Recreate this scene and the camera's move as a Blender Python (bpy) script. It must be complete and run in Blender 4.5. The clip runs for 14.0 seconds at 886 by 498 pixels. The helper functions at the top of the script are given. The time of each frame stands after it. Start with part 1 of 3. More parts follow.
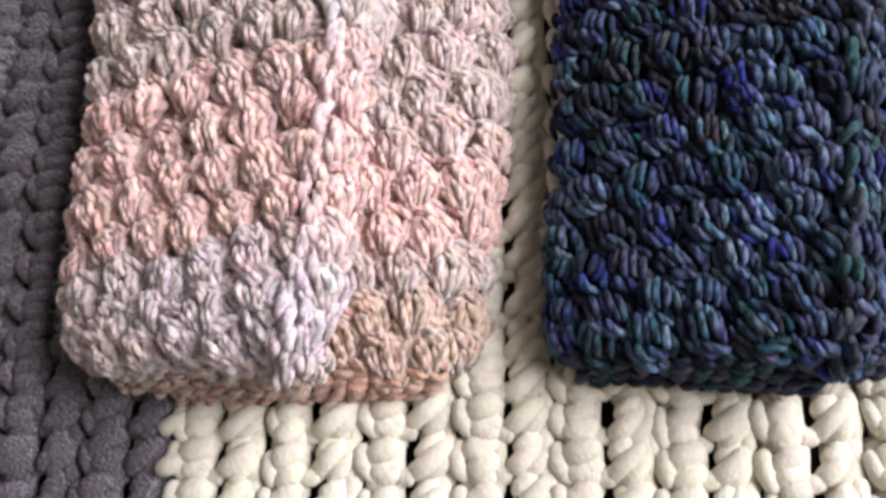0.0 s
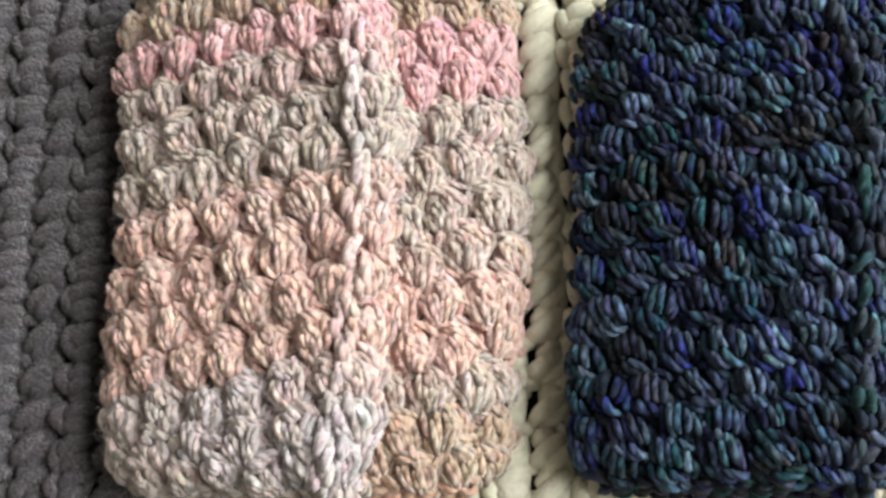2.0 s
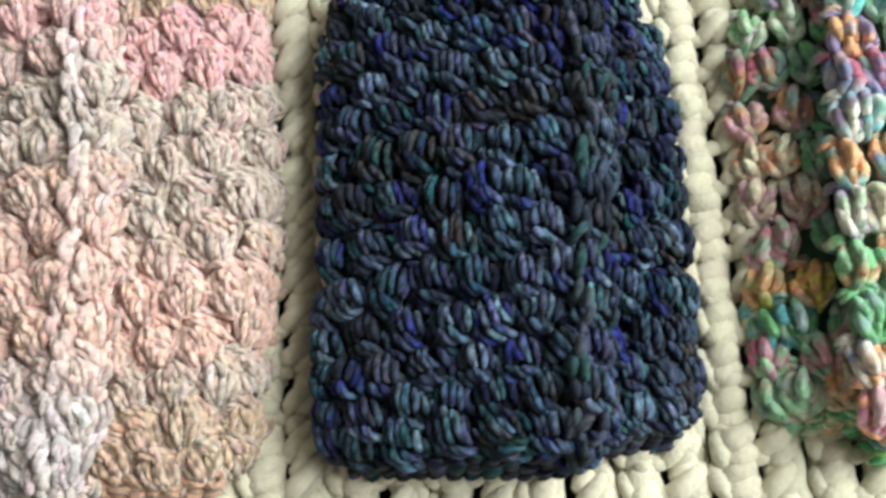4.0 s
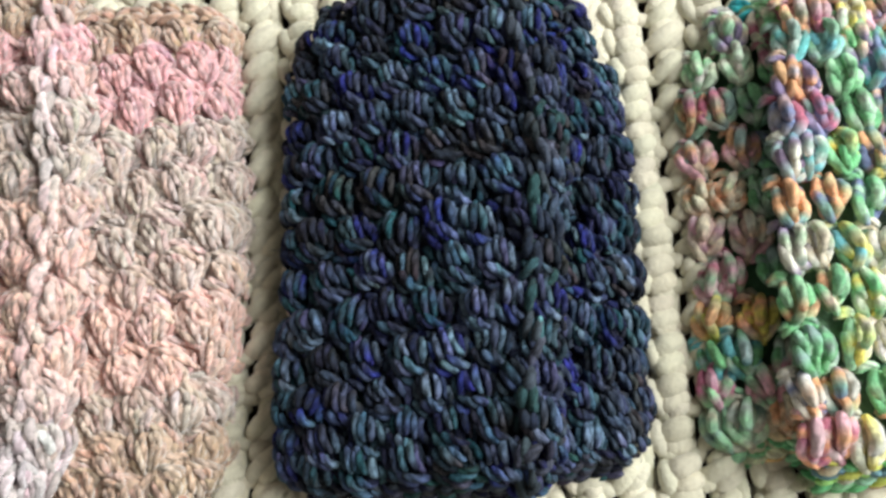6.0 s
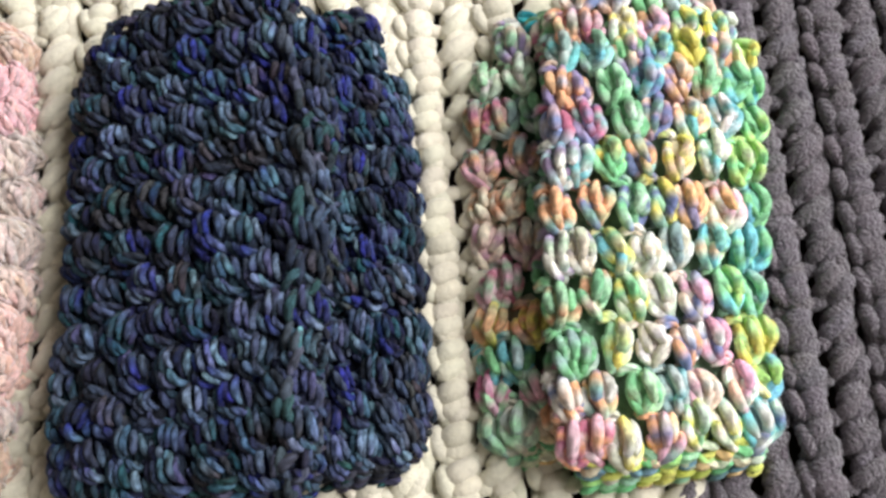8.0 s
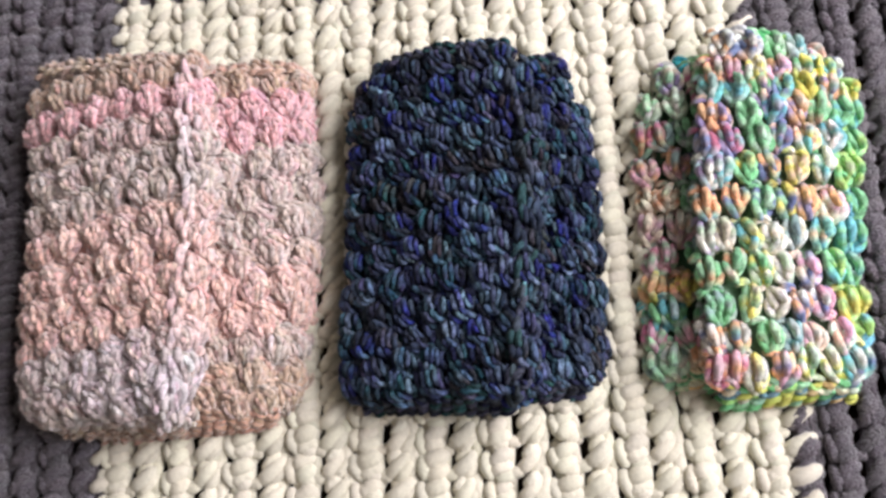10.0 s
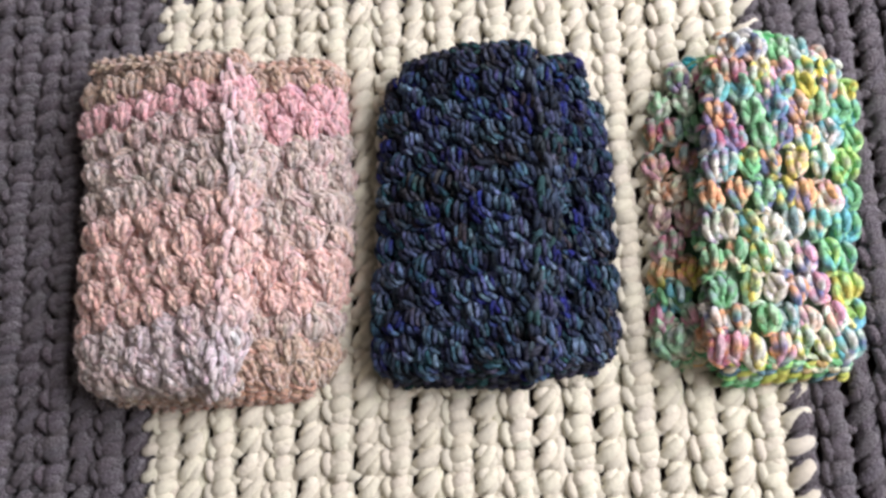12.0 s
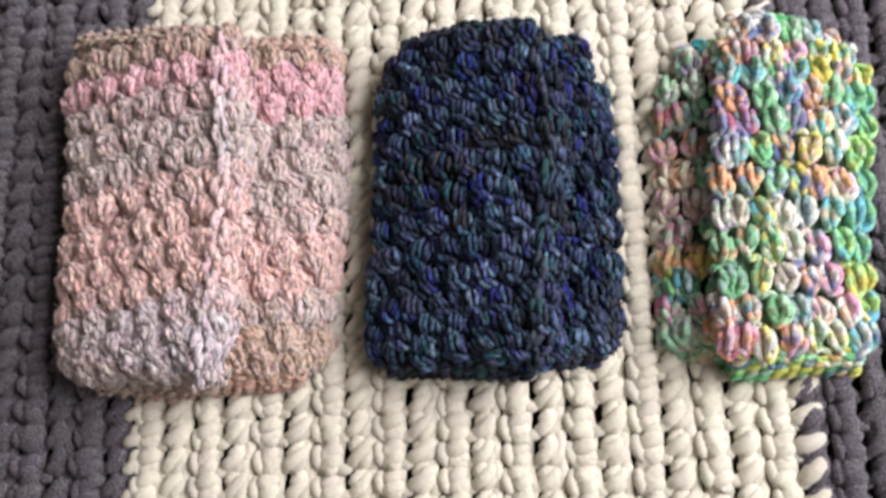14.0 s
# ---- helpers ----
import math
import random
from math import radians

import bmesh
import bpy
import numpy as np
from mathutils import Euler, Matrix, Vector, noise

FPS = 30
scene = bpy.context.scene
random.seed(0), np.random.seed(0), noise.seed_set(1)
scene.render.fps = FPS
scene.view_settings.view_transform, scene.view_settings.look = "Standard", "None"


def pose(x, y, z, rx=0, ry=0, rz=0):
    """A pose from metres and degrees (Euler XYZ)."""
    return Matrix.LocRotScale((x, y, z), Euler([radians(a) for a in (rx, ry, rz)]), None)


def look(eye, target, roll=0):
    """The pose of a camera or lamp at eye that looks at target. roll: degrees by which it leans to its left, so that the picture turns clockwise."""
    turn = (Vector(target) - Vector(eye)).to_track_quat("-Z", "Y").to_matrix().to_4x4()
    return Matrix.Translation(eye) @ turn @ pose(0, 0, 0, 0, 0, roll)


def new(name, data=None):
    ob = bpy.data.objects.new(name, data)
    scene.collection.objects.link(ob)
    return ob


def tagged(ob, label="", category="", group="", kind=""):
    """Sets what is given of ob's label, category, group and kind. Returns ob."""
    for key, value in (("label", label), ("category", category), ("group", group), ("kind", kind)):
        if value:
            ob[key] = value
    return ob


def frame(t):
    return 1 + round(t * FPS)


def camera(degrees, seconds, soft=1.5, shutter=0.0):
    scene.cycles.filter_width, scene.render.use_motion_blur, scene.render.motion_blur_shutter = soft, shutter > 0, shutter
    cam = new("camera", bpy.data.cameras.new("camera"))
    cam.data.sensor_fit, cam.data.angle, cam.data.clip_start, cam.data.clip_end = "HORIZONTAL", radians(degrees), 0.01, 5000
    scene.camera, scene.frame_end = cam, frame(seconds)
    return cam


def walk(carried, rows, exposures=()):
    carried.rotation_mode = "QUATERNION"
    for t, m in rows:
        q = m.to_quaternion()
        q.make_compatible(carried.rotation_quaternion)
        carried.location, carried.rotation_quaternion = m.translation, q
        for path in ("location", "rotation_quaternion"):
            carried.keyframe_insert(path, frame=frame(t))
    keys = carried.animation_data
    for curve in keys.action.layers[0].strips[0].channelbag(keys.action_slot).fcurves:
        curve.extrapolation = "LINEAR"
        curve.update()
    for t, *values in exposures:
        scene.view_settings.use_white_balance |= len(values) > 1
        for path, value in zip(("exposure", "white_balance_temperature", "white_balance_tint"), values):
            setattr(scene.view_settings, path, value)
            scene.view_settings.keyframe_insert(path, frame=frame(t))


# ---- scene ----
cam = camera(55.1, 14.0, soft=3.0, shutter=0.5)
PATH = [
    (0, (0.067, 0.039, 0.296), (-0.125, 0.582, -1.619), -19.5),
    (0.5, (0.065, 0.065, 0.3), (-0.125, 0.571, -1.626), -20.5),
    (1, (0.063, 0.083, 0.314), (-0.142, 0.563, -1.617), -23.4),
    (1.5, (0.063, 0.09, 0.316), (-0.127, 0.56, -1.619), -23.2),
    (2, (0.06, 0.09, 0.32), (-0.131, 0.541, -1.619), -24.2),
    (2.5, (0.061, 0.088, 0.322), (-0.13, 0.531, -1.619), -25.1),
    (3, (0.076, 0.085, 0.319), (-0.096, 0.558, -1.617), -21.8),
    (3.5, (0.113, 0.083, 0.309), (0.035, 0.517, -1.641), -14.6),
    (4, (0.132, 0.085, 0.31), (0.06, 0.515, -1.642), -13.9),
    (4.2, (0.138, 0.088, 0.32), (0.074, 0.549, -1.625), -12.3),
    (6.3, (0.149, 0.089, 0.322), (0.096, 0.545, -1.625), -10.7),
    (6.5, (0.155, 0.088, 0.323), (0.123, 0.555, -1.622), -8.1),
    (7, (0.19, 0.086, 0.326), (0.2, 0.554, -1.619), -5.1),
    (7.5, (0.212, 0.082, 0.322), (0.228, 0.546, -1.623), -3.7),
    (8, (0.215, 0.084, 0.323), (0.228, 0.55, -1.622), -3.7),
    (8.5, (0.215, 0.083, 0.326), (0.225, 0.558, -1.617), -4.0),
    (9, (0.185, 0.074, 0.351), (0.139, 0.571, -1.586), -9.4),
    (9.2, (0.166, 0.067, 0.373), (0.084, 0.565, -1.562), -12.8),
    (11.3, (0.155, 0.04, 0.475), (-0.016, 0.503, -1.464), -23.7),
    (11.5, (0.153, 0.04, 0.476), (-0.014, 0.499, -1.463), -23.1),
    (12, (0.155, 0.042, 0.475), (-0.019, 0.49, -1.466), -24.1),
    (12.5, (0.157, 0.045, 0.471), (-0.017, 0.477, -1.474), -24.9),
    (13, (0.158, 0.048, 0.479), (-0.017, 0.522, -1.456), -23.2),
    (13.5, (0.157, 0.048, 0.475), (-0.001, 0.526, -1.46), -20.7),
    (14, (0.149, 0.038, 0.455), (-0.003, 0.489, -1.487), -20.8),
]
walk(cam, [(t, look(eye, target, roll)) for t, eye, target, roll in PATH],
     [(0, -0.34, 6250, 17), (1, -0.40, 6500, 1), (3, -0.45, 6500, -1), (4, -0.50, 6500, -3), (7, -0.58, 6500, 5), (9, -0.50, 6400, 13), (11.3, -0.68, 6300, 16), (14, -0.66, 6300, 16)])

# ---- light: a room with one tall window, daylight only ----
world = bpy.data.worlds.new("world")
scene.world = world
world.use_nodes = True
wn = world.node_tree
sky = wn.nodes.new("ShaderNodeTexSky")
sky.sky_type, sky.sun_disc = "NISHITA", False
sky.sun_elevation, sky.sun_rotation = radians(40), radians(60)
wn.nodes["Background"].inputs["Strength"].default_value = 0.1
wn.links.new(sky.outputs[0], wn.nodes["Background"].inputs["Color"])


def area_lamp(name, eye, target, w, h, power, colour):
    data = bpy.data.lights.new(name, "AREA")
    data.shape, data.size, data.size_y, data.energy, data.color = "RECTANGLE", w, h, power, colour
    ob = new(name, data)
    ob.matrix_world = look(eye, target)
    return ob


WINDOW_X = 1.1
area_lamp("window_light", (WINDOW_X - 0.02, 0.44, 0.82), (0.1, 0.2, 0.08), 1.2, 0.9, 54, (0.99, 0.965, 0.97))


# ---- materials ----
def nodes_of(name):
    mat = bpy.data.materials.new(name)
    mat.use_nodes = True
    return mat, mat.node_tree, mat.node_tree.nodes["Principled BSDF"]


def yarn_material(name, ply, ply_depth, fibre_scale, fibre_depth, sheen, rough=0.9, speckle=420, low=0.72, high=1.25, streaky=0.0):
    """Spun yarn: the dye comes with the strand, the plies wind round it, fine fibres roughen it."""
    mat, tree, bsdf = nodes_of(name)
    N, link = tree.nodes.new, tree.links.new
    dye = N("ShaderNodeAttribute"); dye.attribute_name = "dye"
    uv = N("ShaderNodeUVMap")
    sep = N("ShaderNodeSeparateXYZ"); link(uv.outputs[0], sep.inputs[0])
    geo = N("ShaderNodeNewGeometry")
    mottle = N("ShaderNodeTexNoise"); mottle.inputs["Scale"].default_value = speckle
    mottle.inputs["Detail"].default_value = 3
    link(geo.outputs["Position"], mottle.inputs["Vector"])
    fine = N("ShaderNodeTexNoise"); fine.inputs["Scale"].default_value = fibre_scale
    fine.inputs["Detail"].default_value = 4
    link(geo.outputs["Position"], fine.inputs["Vector"])
    ramp = N("ShaderNodeMapRange")
    ramp.inputs["From Min"].default_value, ramp.inputs["From Max"].default_value = 0.3, 0.7
    ramp.inputs["To Min"].default_value, ramp.inputs["To Max"].default_value = low, high
    link(mottle.outputs["Fac"], ramp.inputs["Value"])
    isl = N("ShaderNodeMapRange")
    isl.inputs["To Min"].default_value, isl.inputs["To Max"].default_value = 0.85, 1.12
    link(geo.outputs["Random Per Island"], isl.inputs["Value"])
    streak = N("ShaderNodeTexNoise"); streak.inputs["Scale"].default_value = 1.0
    streak.inputs["Detail"].default_value = 3
    comb = N("ShaderNodeCombineXYZ")
    for axis, src, k in (("X", sep.outputs["X"], 0.7), ("Y", sep.outputs["Y"], 9.0), ("Z", geo.outputs["Random Per Island"], 70.0)):
        m = N("ShaderNodeMath"); m.operation = "MULTIPLY"; m.inputs[1].default_value = k
        link(src, m.inputs[0]); link(m.outputs[0], comb.inputs[axis])
    link(comb.outputs[0], streak.inputs["Vector"])
    heather = N("ShaderNodeMapRange")
    heather.inputs["From Min"].default_value, heather.inputs["From Max"].default_value = 0.3, 0.7
    heather.inputs["To Min"].default_value, heather.inputs["To Max"].default_value = 1 - streaky, 1 + streaky
    link(streak.outputs["Fac"], heather.inputs["Value"])
    mul = N("ShaderNodeMath"); mul.operation = "MULTIPLY"
    twice = N("ShaderNodeMath"); twice.operation = "MULTIPLY"
    link(ramp.outputs[0], twice.inputs[0]); link(heather.outputs[0], twice.inputs[1])
    link(twice.outputs[0], mul.inputs[0]); link(isl.outputs[0], mul.inputs[1])
    vec = N("ShaderNodeVectorMath"); vec.operation = "SCALE"
    link(dye.outputs["Color"], vec.inputs[0]); link(mul.outputs[0], vec.inputs["Scale"])
    link(vec.outputs[0], bsdf.inputs["Base Color"])
    a = N("ShaderNodeMath"); a.operation = "MULTIPLY"; a.inputs[1].default_value = ply
    link(sep.outputs["X"], a.inputs[0])
    b = N("ShaderNodeMath"); b.operation = "MULTIPLY_ADD"; b.inputs[1].default_value = 4 * math.pi
    link(sep.outputs["Y"], b.inputs[0]); link(a.outputs[0], b.inputs[2])
    s = N("ShaderNodeMath"); s.operation = "SINE"; link(b.outputs[0], s.inputs[0])
    bump1 = N("ShaderNodeBump"); bump1.inputs["Strength"].default_value = 1.0
    bump1.inputs["Distance"].default_value = ply_depth
    link(s.outputs[0], bump1.inputs["Height"])
    bump2 = N("ShaderNodeBump"); bump2.inputs["Strength"].default_value = 1.0
    bump2.inputs["Distance"].default_value = fibre_depth
    link(fine.outputs["Fac"], bump2.inputs["Height"]); link(bump1.outputs[0], bump2.inputs["Normal"])
    link(bump2.outputs[0], bsdf.inputs["Normal"])
    bsdf.inputs["Roughness"].default_value = rough
    bsdf.inputs["Specular IOR Level"].default_value = 0.2
    bsdf.inputs["Sheen Weight"].default_value = sheen
    bsdf.inputs["Sheen Roughness"].default_value = 0.5
    return mat


def plain_material(name, colour, scale, rough):
    mat, tree, bsdf = nodes_of(name)
    geo = tree.nodes.new("ShaderNodeNewGeometry")
    noi = tree.nodes.new("ShaderNodeTexNoise"); noi.inputs["Scale"].default_value = scale
    noi.inputs["Detail"].default_value = 5
    tree.links.new(geo.outputs["Position"], noi.inputs["Vector"])
    ramp = tree.nodes.new("ShaderNodeValToRGB")
    ramp.color_ramp.elements[0].color = (*[c * 0.8 for c in colour], 1)
    ramp.color_ramp.elements[1].color = (*[min(1, c * 1.15) for c in colour], 1)
    tree.links.new(noi.outputs["Fac"], ramp.inputs["Fac"])
    tree.links.new(ramp.outputs["Color"], bsdf.inputs["Base Color"])
    bump = tree.nodes.new("ShaderNodeBump"); bump.inputs["Strength"].default_value = 0.3
    bump.inputs["Distance"].default_value = 0.002
    tree.links.new(noi.outputs["Fac"], bump.inputs["Height"])
    tree.links.new(bump.outputs[0], bsdf.inputs["Normal"])
    bsdf.inputs["Roughness"].default_value = rough
    return mat


WOOL = yarn_material("soft_wool_yarn", 1.8, 0.0004, 1800, 0.0005, 0.8, streaky=0.22)
DARK_WOOL = yarn_material("dark_wool_yarn", 1.8, 0.0004, 1800, 0.0004, 0.04, streaky=0.5)
COTTON = yarn_material("cotton_yarn", 1.5, 0.00035, 1600, 0.0004, 0.15, 0.8, streaky=0.2)
CHENILLE = yarn_material("cream_chenille_yarn", 0.0, 0.0, 900, 0.0006, 0.5, 0.9, 500, 0.92, 1.07)
GREY_CHENILLE = yarn_material("grey_chenille_yarn", 0.0, 0.0, 700, 0.0060, 0.35, 0.9, 900, 0.45, 1.55)
WALL_PAINT = plain_material("wall_paint", (0.62, 0.59, 0.54), 6, 0.9)
CEILING_PAINT = plain_material("ceiling_paint", (0.6, 0.59, 0.57), 6, 0.9)
WOOD = plain_material("dark_wood", (0.07, 0.04, 0.022), 20, 0.6)

# ---- geometry helpers ----


class Heap:
    """Gathers strands into one mesh, with a dye and a strand coordinate at every corner."""

    def __init__(self):
        self.v, self.f, self.uv, self.c, self.n = [], [], [], [], 0

    def strand(self, points, radius, dye, dye2=None, sides=7, rings=8, flat=1.0, tip=0.45, lump=0.06):
        p = np.array(points, float)
        t = np.linspace(0, 1, rings)
        k = len(p) - 1
        if k == 2:
            mid = 2 * p[1] - 0.5 * (p[0] + p[2])
            c = np.outer((1 - t) ** 2, p[0]) + np.outer(2 * t * (1 - t), mid) + np.outer(t * t, p[2])
        else:
            q = np.vstack([2 * p[0] - p[1], p, 2 * p[-1] - p[-2]])
            c = []
            for u in t * k:
                i = min(int(u), k - 1); w = u - i
                a, b, d, e = q[i], q[i + 1], q[i + 2], q[i + 3]
                c.append(0.5 * (2 * b + (d - a) * w + (2 * a - 5 * b + 4 * d - e) * w * w + (3 * b - a - 3 * d + e) * w ** 3))
            c = np.array(c)
        tan = np.gradient(c, axis=0)
        length = np.linalg.norm(tan, axis=1, keepdims=True)
        along = np.cumsum(length[:, 0]) / radius
        tan /= length + 1e-12
        up = np.array((0.0, 0.0, 1.0)) + 0 * tan
        side = np.cross(tan, up)
        side /= np.linalg.norm(side, axis=1, keepdims=True) + 1e-9
        up = np.cross(side, tan)
        prof = radius * (tip + (1 - tip) * np.sin(np.pi * np.clip(t, 0.0, 1.0)) ** 0.5)
        if lump:
            prof = prof * (1 + lump * np.random.normal(0, 1, rings))
        ang = np.linspace(0, 2 * np.pi, sides, endpoint=False)
        ring = (c[:, None] + prof[:, None, None] * (np.cos(ang)[None, :, None] * side[:, None] + flat * np.sin(ang)[None, :, None] * up[:, None]))
        ends = np.vstack([c[0] - tan[0] * prof[0] * 0.7, c[-1] + tan[-1] * prof[-1] * 0.7])
        base = self.n
        self.v.append(np.vstack([ring.reshape(-1, 3), ends]))
        for r in range(rings - 1):
            for j in range(sides):
                j2 = (j + 1) % sides
                self.f.append((base + r * sides + j, base + r * sides + j2, base + (r + 1) * sides + j2, base + (r + 1) * sides + j))
                self.uv += [(along[r], j / sides), (along[r], (j + 1) / sides), (along[r + 1], (j + 1) / sides), (along[r + 1], j / sides)]
        e0, e1 = base + rings * sides, base + rings * sides + 1
        for j in range(sides):
            j2 = (j + 1) % sides
            self.f.append((base + j2, base + j, e0)); self.uv += [(along[0], (j + 1) / sides), (along[0], j / sides), (along[0] - 0.7, j / sides)]
            o = base + (rings - 1) * sides
            self.f.append((o + j, o + j2, e1)); self.uv += [(along[-1], j / sides), (along[-1], (j + 1) / sides), (along[-1] + 0.7, j / sides)]
        mix = np.concatenate([np.repeat(t, sides), (0, 1)])[:, None]
        stops = np.array([dye] if dye2 is None else [dye, *dye2] if isinstance(dye2, list) else [dye, dye2], float)
        self.c.append(np.stack([np.interp(mix[:, 0], np.linspace(0, 1, len(stops)), stops[:, k]) for k in range(3)], 1))
        self.n += rings * sides + 2

    def arrays(self):
        return np.vstack(self.v), self.f, np.array(self.uv), np.vstack(self.c)

    def mesh(self, name, material):
        v, f, uv, c = self.arrays()
        return mesh_of(name, v, f, uv, c, material)


def mesh_of(name, v, f, uv, c, material):
    me = bpy.data.meshes.new(name)
    me.from_pydata(v.tolist(), [], f)
    me.polygons.foreach_set("use_smooth", [True] * len(me.polygons))
    lay = me.uv_layers.new(name="strand")
    lay.data.foreach_set("uv", np.asarray(uv, np.float32).ravel())
    col = me.color_attributes.new("dye", "FLOAT_COLOR", "POINT")
    col.data.foreach_set("color", np.hstack([c, np.ones((len(c), 1))]).astype(np.float32).ravel())
    me.materials.append(material)
    return me


def piece(name, mesh, parent, m=None, label=""):
    ob = new(name, mesh)
    ob.parent = parent
    if m is not None:
        ob.matrix_basis = m
    if label:
        ob["label"] = label
    return ob


def box(name, lo, hi, material):
    bm = bmesh.new()
    bmesh.ops.create_cube(bm, size=1)
    for v in bm.verts:
        v.co = [lo[i] + (v.co[i] + 0.5) * (hi[i] - lo[i]) for i in range(3)]
    me = bpy.data.meshes.new(name)
    bm.to_mesh(me); bm.free()
    me.materials.append(material)
    return new(name, me)


# ---- the room: floor, walls, ceiling, window ----
LOW, HIGH, X0, X1, Y0, Y1 = -0.012, 2.3, -1.3, WINDOW_X, -1.5, 2.0
WY0, WY1, WZ0, WZ1 = -0.16, 1.04, 0.37, 1.27


def structure(ob, label):
    return tagged(ob, label, kind="structure")


structure(box("floor", (X0, Y0, LOW - 0.1), (X1, Y1, LOW), WOOD), "dark brown wooden surface under the blanket")
structure(box("ceiling", (X0, Y0, HIGH), (X1, Y1, HIGH + 0.1), CEILING_PAINT), "plain white painted ceiling")
structure(box("wall_west", (X0 - 0.15, Y0, LOW), (X0, Y1, HIGH), WALL_PAINT), "plain cream painted wall")
structure(box("wall_south", (X0, Y0 - 0.15, LOW), (X1, Y0, HIGH), WALL_PAINT), "plain cream painted wall")
structure(box("wall_north", (X0, Y1, LOW), (X1, Y1 + 0.15, HIGH), WALL_PAINT), "plain cream painted wall")


def east_wall():
    """The wall with the window opening going through it."""
    bm = bmesh.new()
    for lo, hi in (((X1, Y0, LOW), (X1 + 0.15, WY0, HIGH)), ((X1, WY1, LOW), (X1 + 0.15, Y1, HIGH)),
                   ((X1, WY0, LOW), (X1 + 0.15, WY1, WZ0)), ((X1, WY0, WZ1), (X1 + 0.15, WY1, HIGH))):
        made = bmesh.ops.create_cube(bm, size=1)["verts"]
        for v in made:
            v.co = [lo[i] + (v.co[i] + 0.5) * (hi[i] - lo[i]) for i in range(3)]
    me = bpy.data.meshes.new("wall_east")
    bm.to_mesh(me); bm.free()
    me.materials.append(WALL_PAINT)
    return new("wall_east", me)


structure(east_wall(), "plain cream painted wall with a window opening")

# ---- yarn stitches ----
rng = np.random.default_rng(7)


def tone(c, spread=0.08):
    return np.clip(np.array(c) * (1 + rng.normal(0, spread)) * (1 + rng.normal(0, spread * 0.4, 3)), 0.003, 0.95)


CW, CH = 0.01638, 0.01395           # one blanket stitch: across, along


LOOP = (([(-.32, .42, .0026), (-.35, .04, .0066), (-.20, -.38, .0036)], .0030),
        ([(-.18, .02, .0044), (.02, .28, .0062), (.38, .40, .0038)], .0040),
        ([(-.20, -.30, .0044), (.06, -.12, .0064), (.38, -.04, .0038)], .0038),
        ([(-.02, -.50, .0036), (.16, -.38, .0052), (.42, -.30, .0034)], .0032),
        ([(.22, -.30, .0016), (.50, -.28, .0028), (.74, -.26, .0016)], .0031),
        ([(.29, .62, .0014), (.30, .0, .0022), (.29, -.62, .0014)], .0033),
        ([(-.08, .62, -.0002), (-.08, .0, .0006), (-.08, -.62, -.0002)], .0046),
        ([(.16, .62, .0), (.16, .0, .0008), (.16, -.62, .0)], .0046))
LEAF = (([(-.42, -.36, .0022), (-.12, -.08, .0064), (.28, .34, .0036)], .0035),
        ([(-.14, -.50, .0024), (.10, -.26, .0054), (.40, .08, .0034)], .0031),
        ([(-.28, .06, .0018), (-.10, .26, .0044), (.16, .48, .0034)], .0029),
        ([(.29, .62, .0016), (.31, .0, .0026), (.29, -.62, .0016)], .0034),
        ([(.04, .62, -.0002), (.04, .0, .0008), (.04, -.62, -.0002)], .0050))


def blanket_stitch(kind, dye):
    """One fat chenille stitch: 'loop' has an upright oval and two slanting lobes, 'leaf' fat slanting ovals over a spine."""
    h = Heap()
    dark = dye[0] < .3                 # the grey yarn is spun rounder
    for pts, r in LOOP if kind == "loop" else LEAF:
        post = pts[0][1] > .6
        if not dark:                   # the cream yarn lies softer and flatter
            pts = [(x, y, z + .0010 if post else .0026 + z * .58) for x, y, z in pts]
        q = [np.array((x * CW, y * 1.05 * CH, z)) + rng.normal(0, .0006, 3) for x, y, z in pts]
        h.strand(q, r * rng.uniform(.94, 1.08) * (1.0 if dark else 1.04), tone(dye, .06 if dark else .03), sides=9, rings=10, tip=.95 if post else .54, lump=.04, flat=.95 if dark else .8)
    return h


WHITE, GREY = (0.655, 0.615, 0.49), (0.124, 0.103, 0.122)
ROWX0, ROWX1 = -0.0555, 0.2885     # the white panel between the grey ones
TOPY = 0.3225


def knob(dye, length=.012, r=.0036):
    h = Heap()
    h.strand([(-length * .5, -.001, .003), (0, 0, .0055), (length * .5, .002, .0035)], r, tone(dye, .03), sides=8, rings=7, tip=.45)
    return h


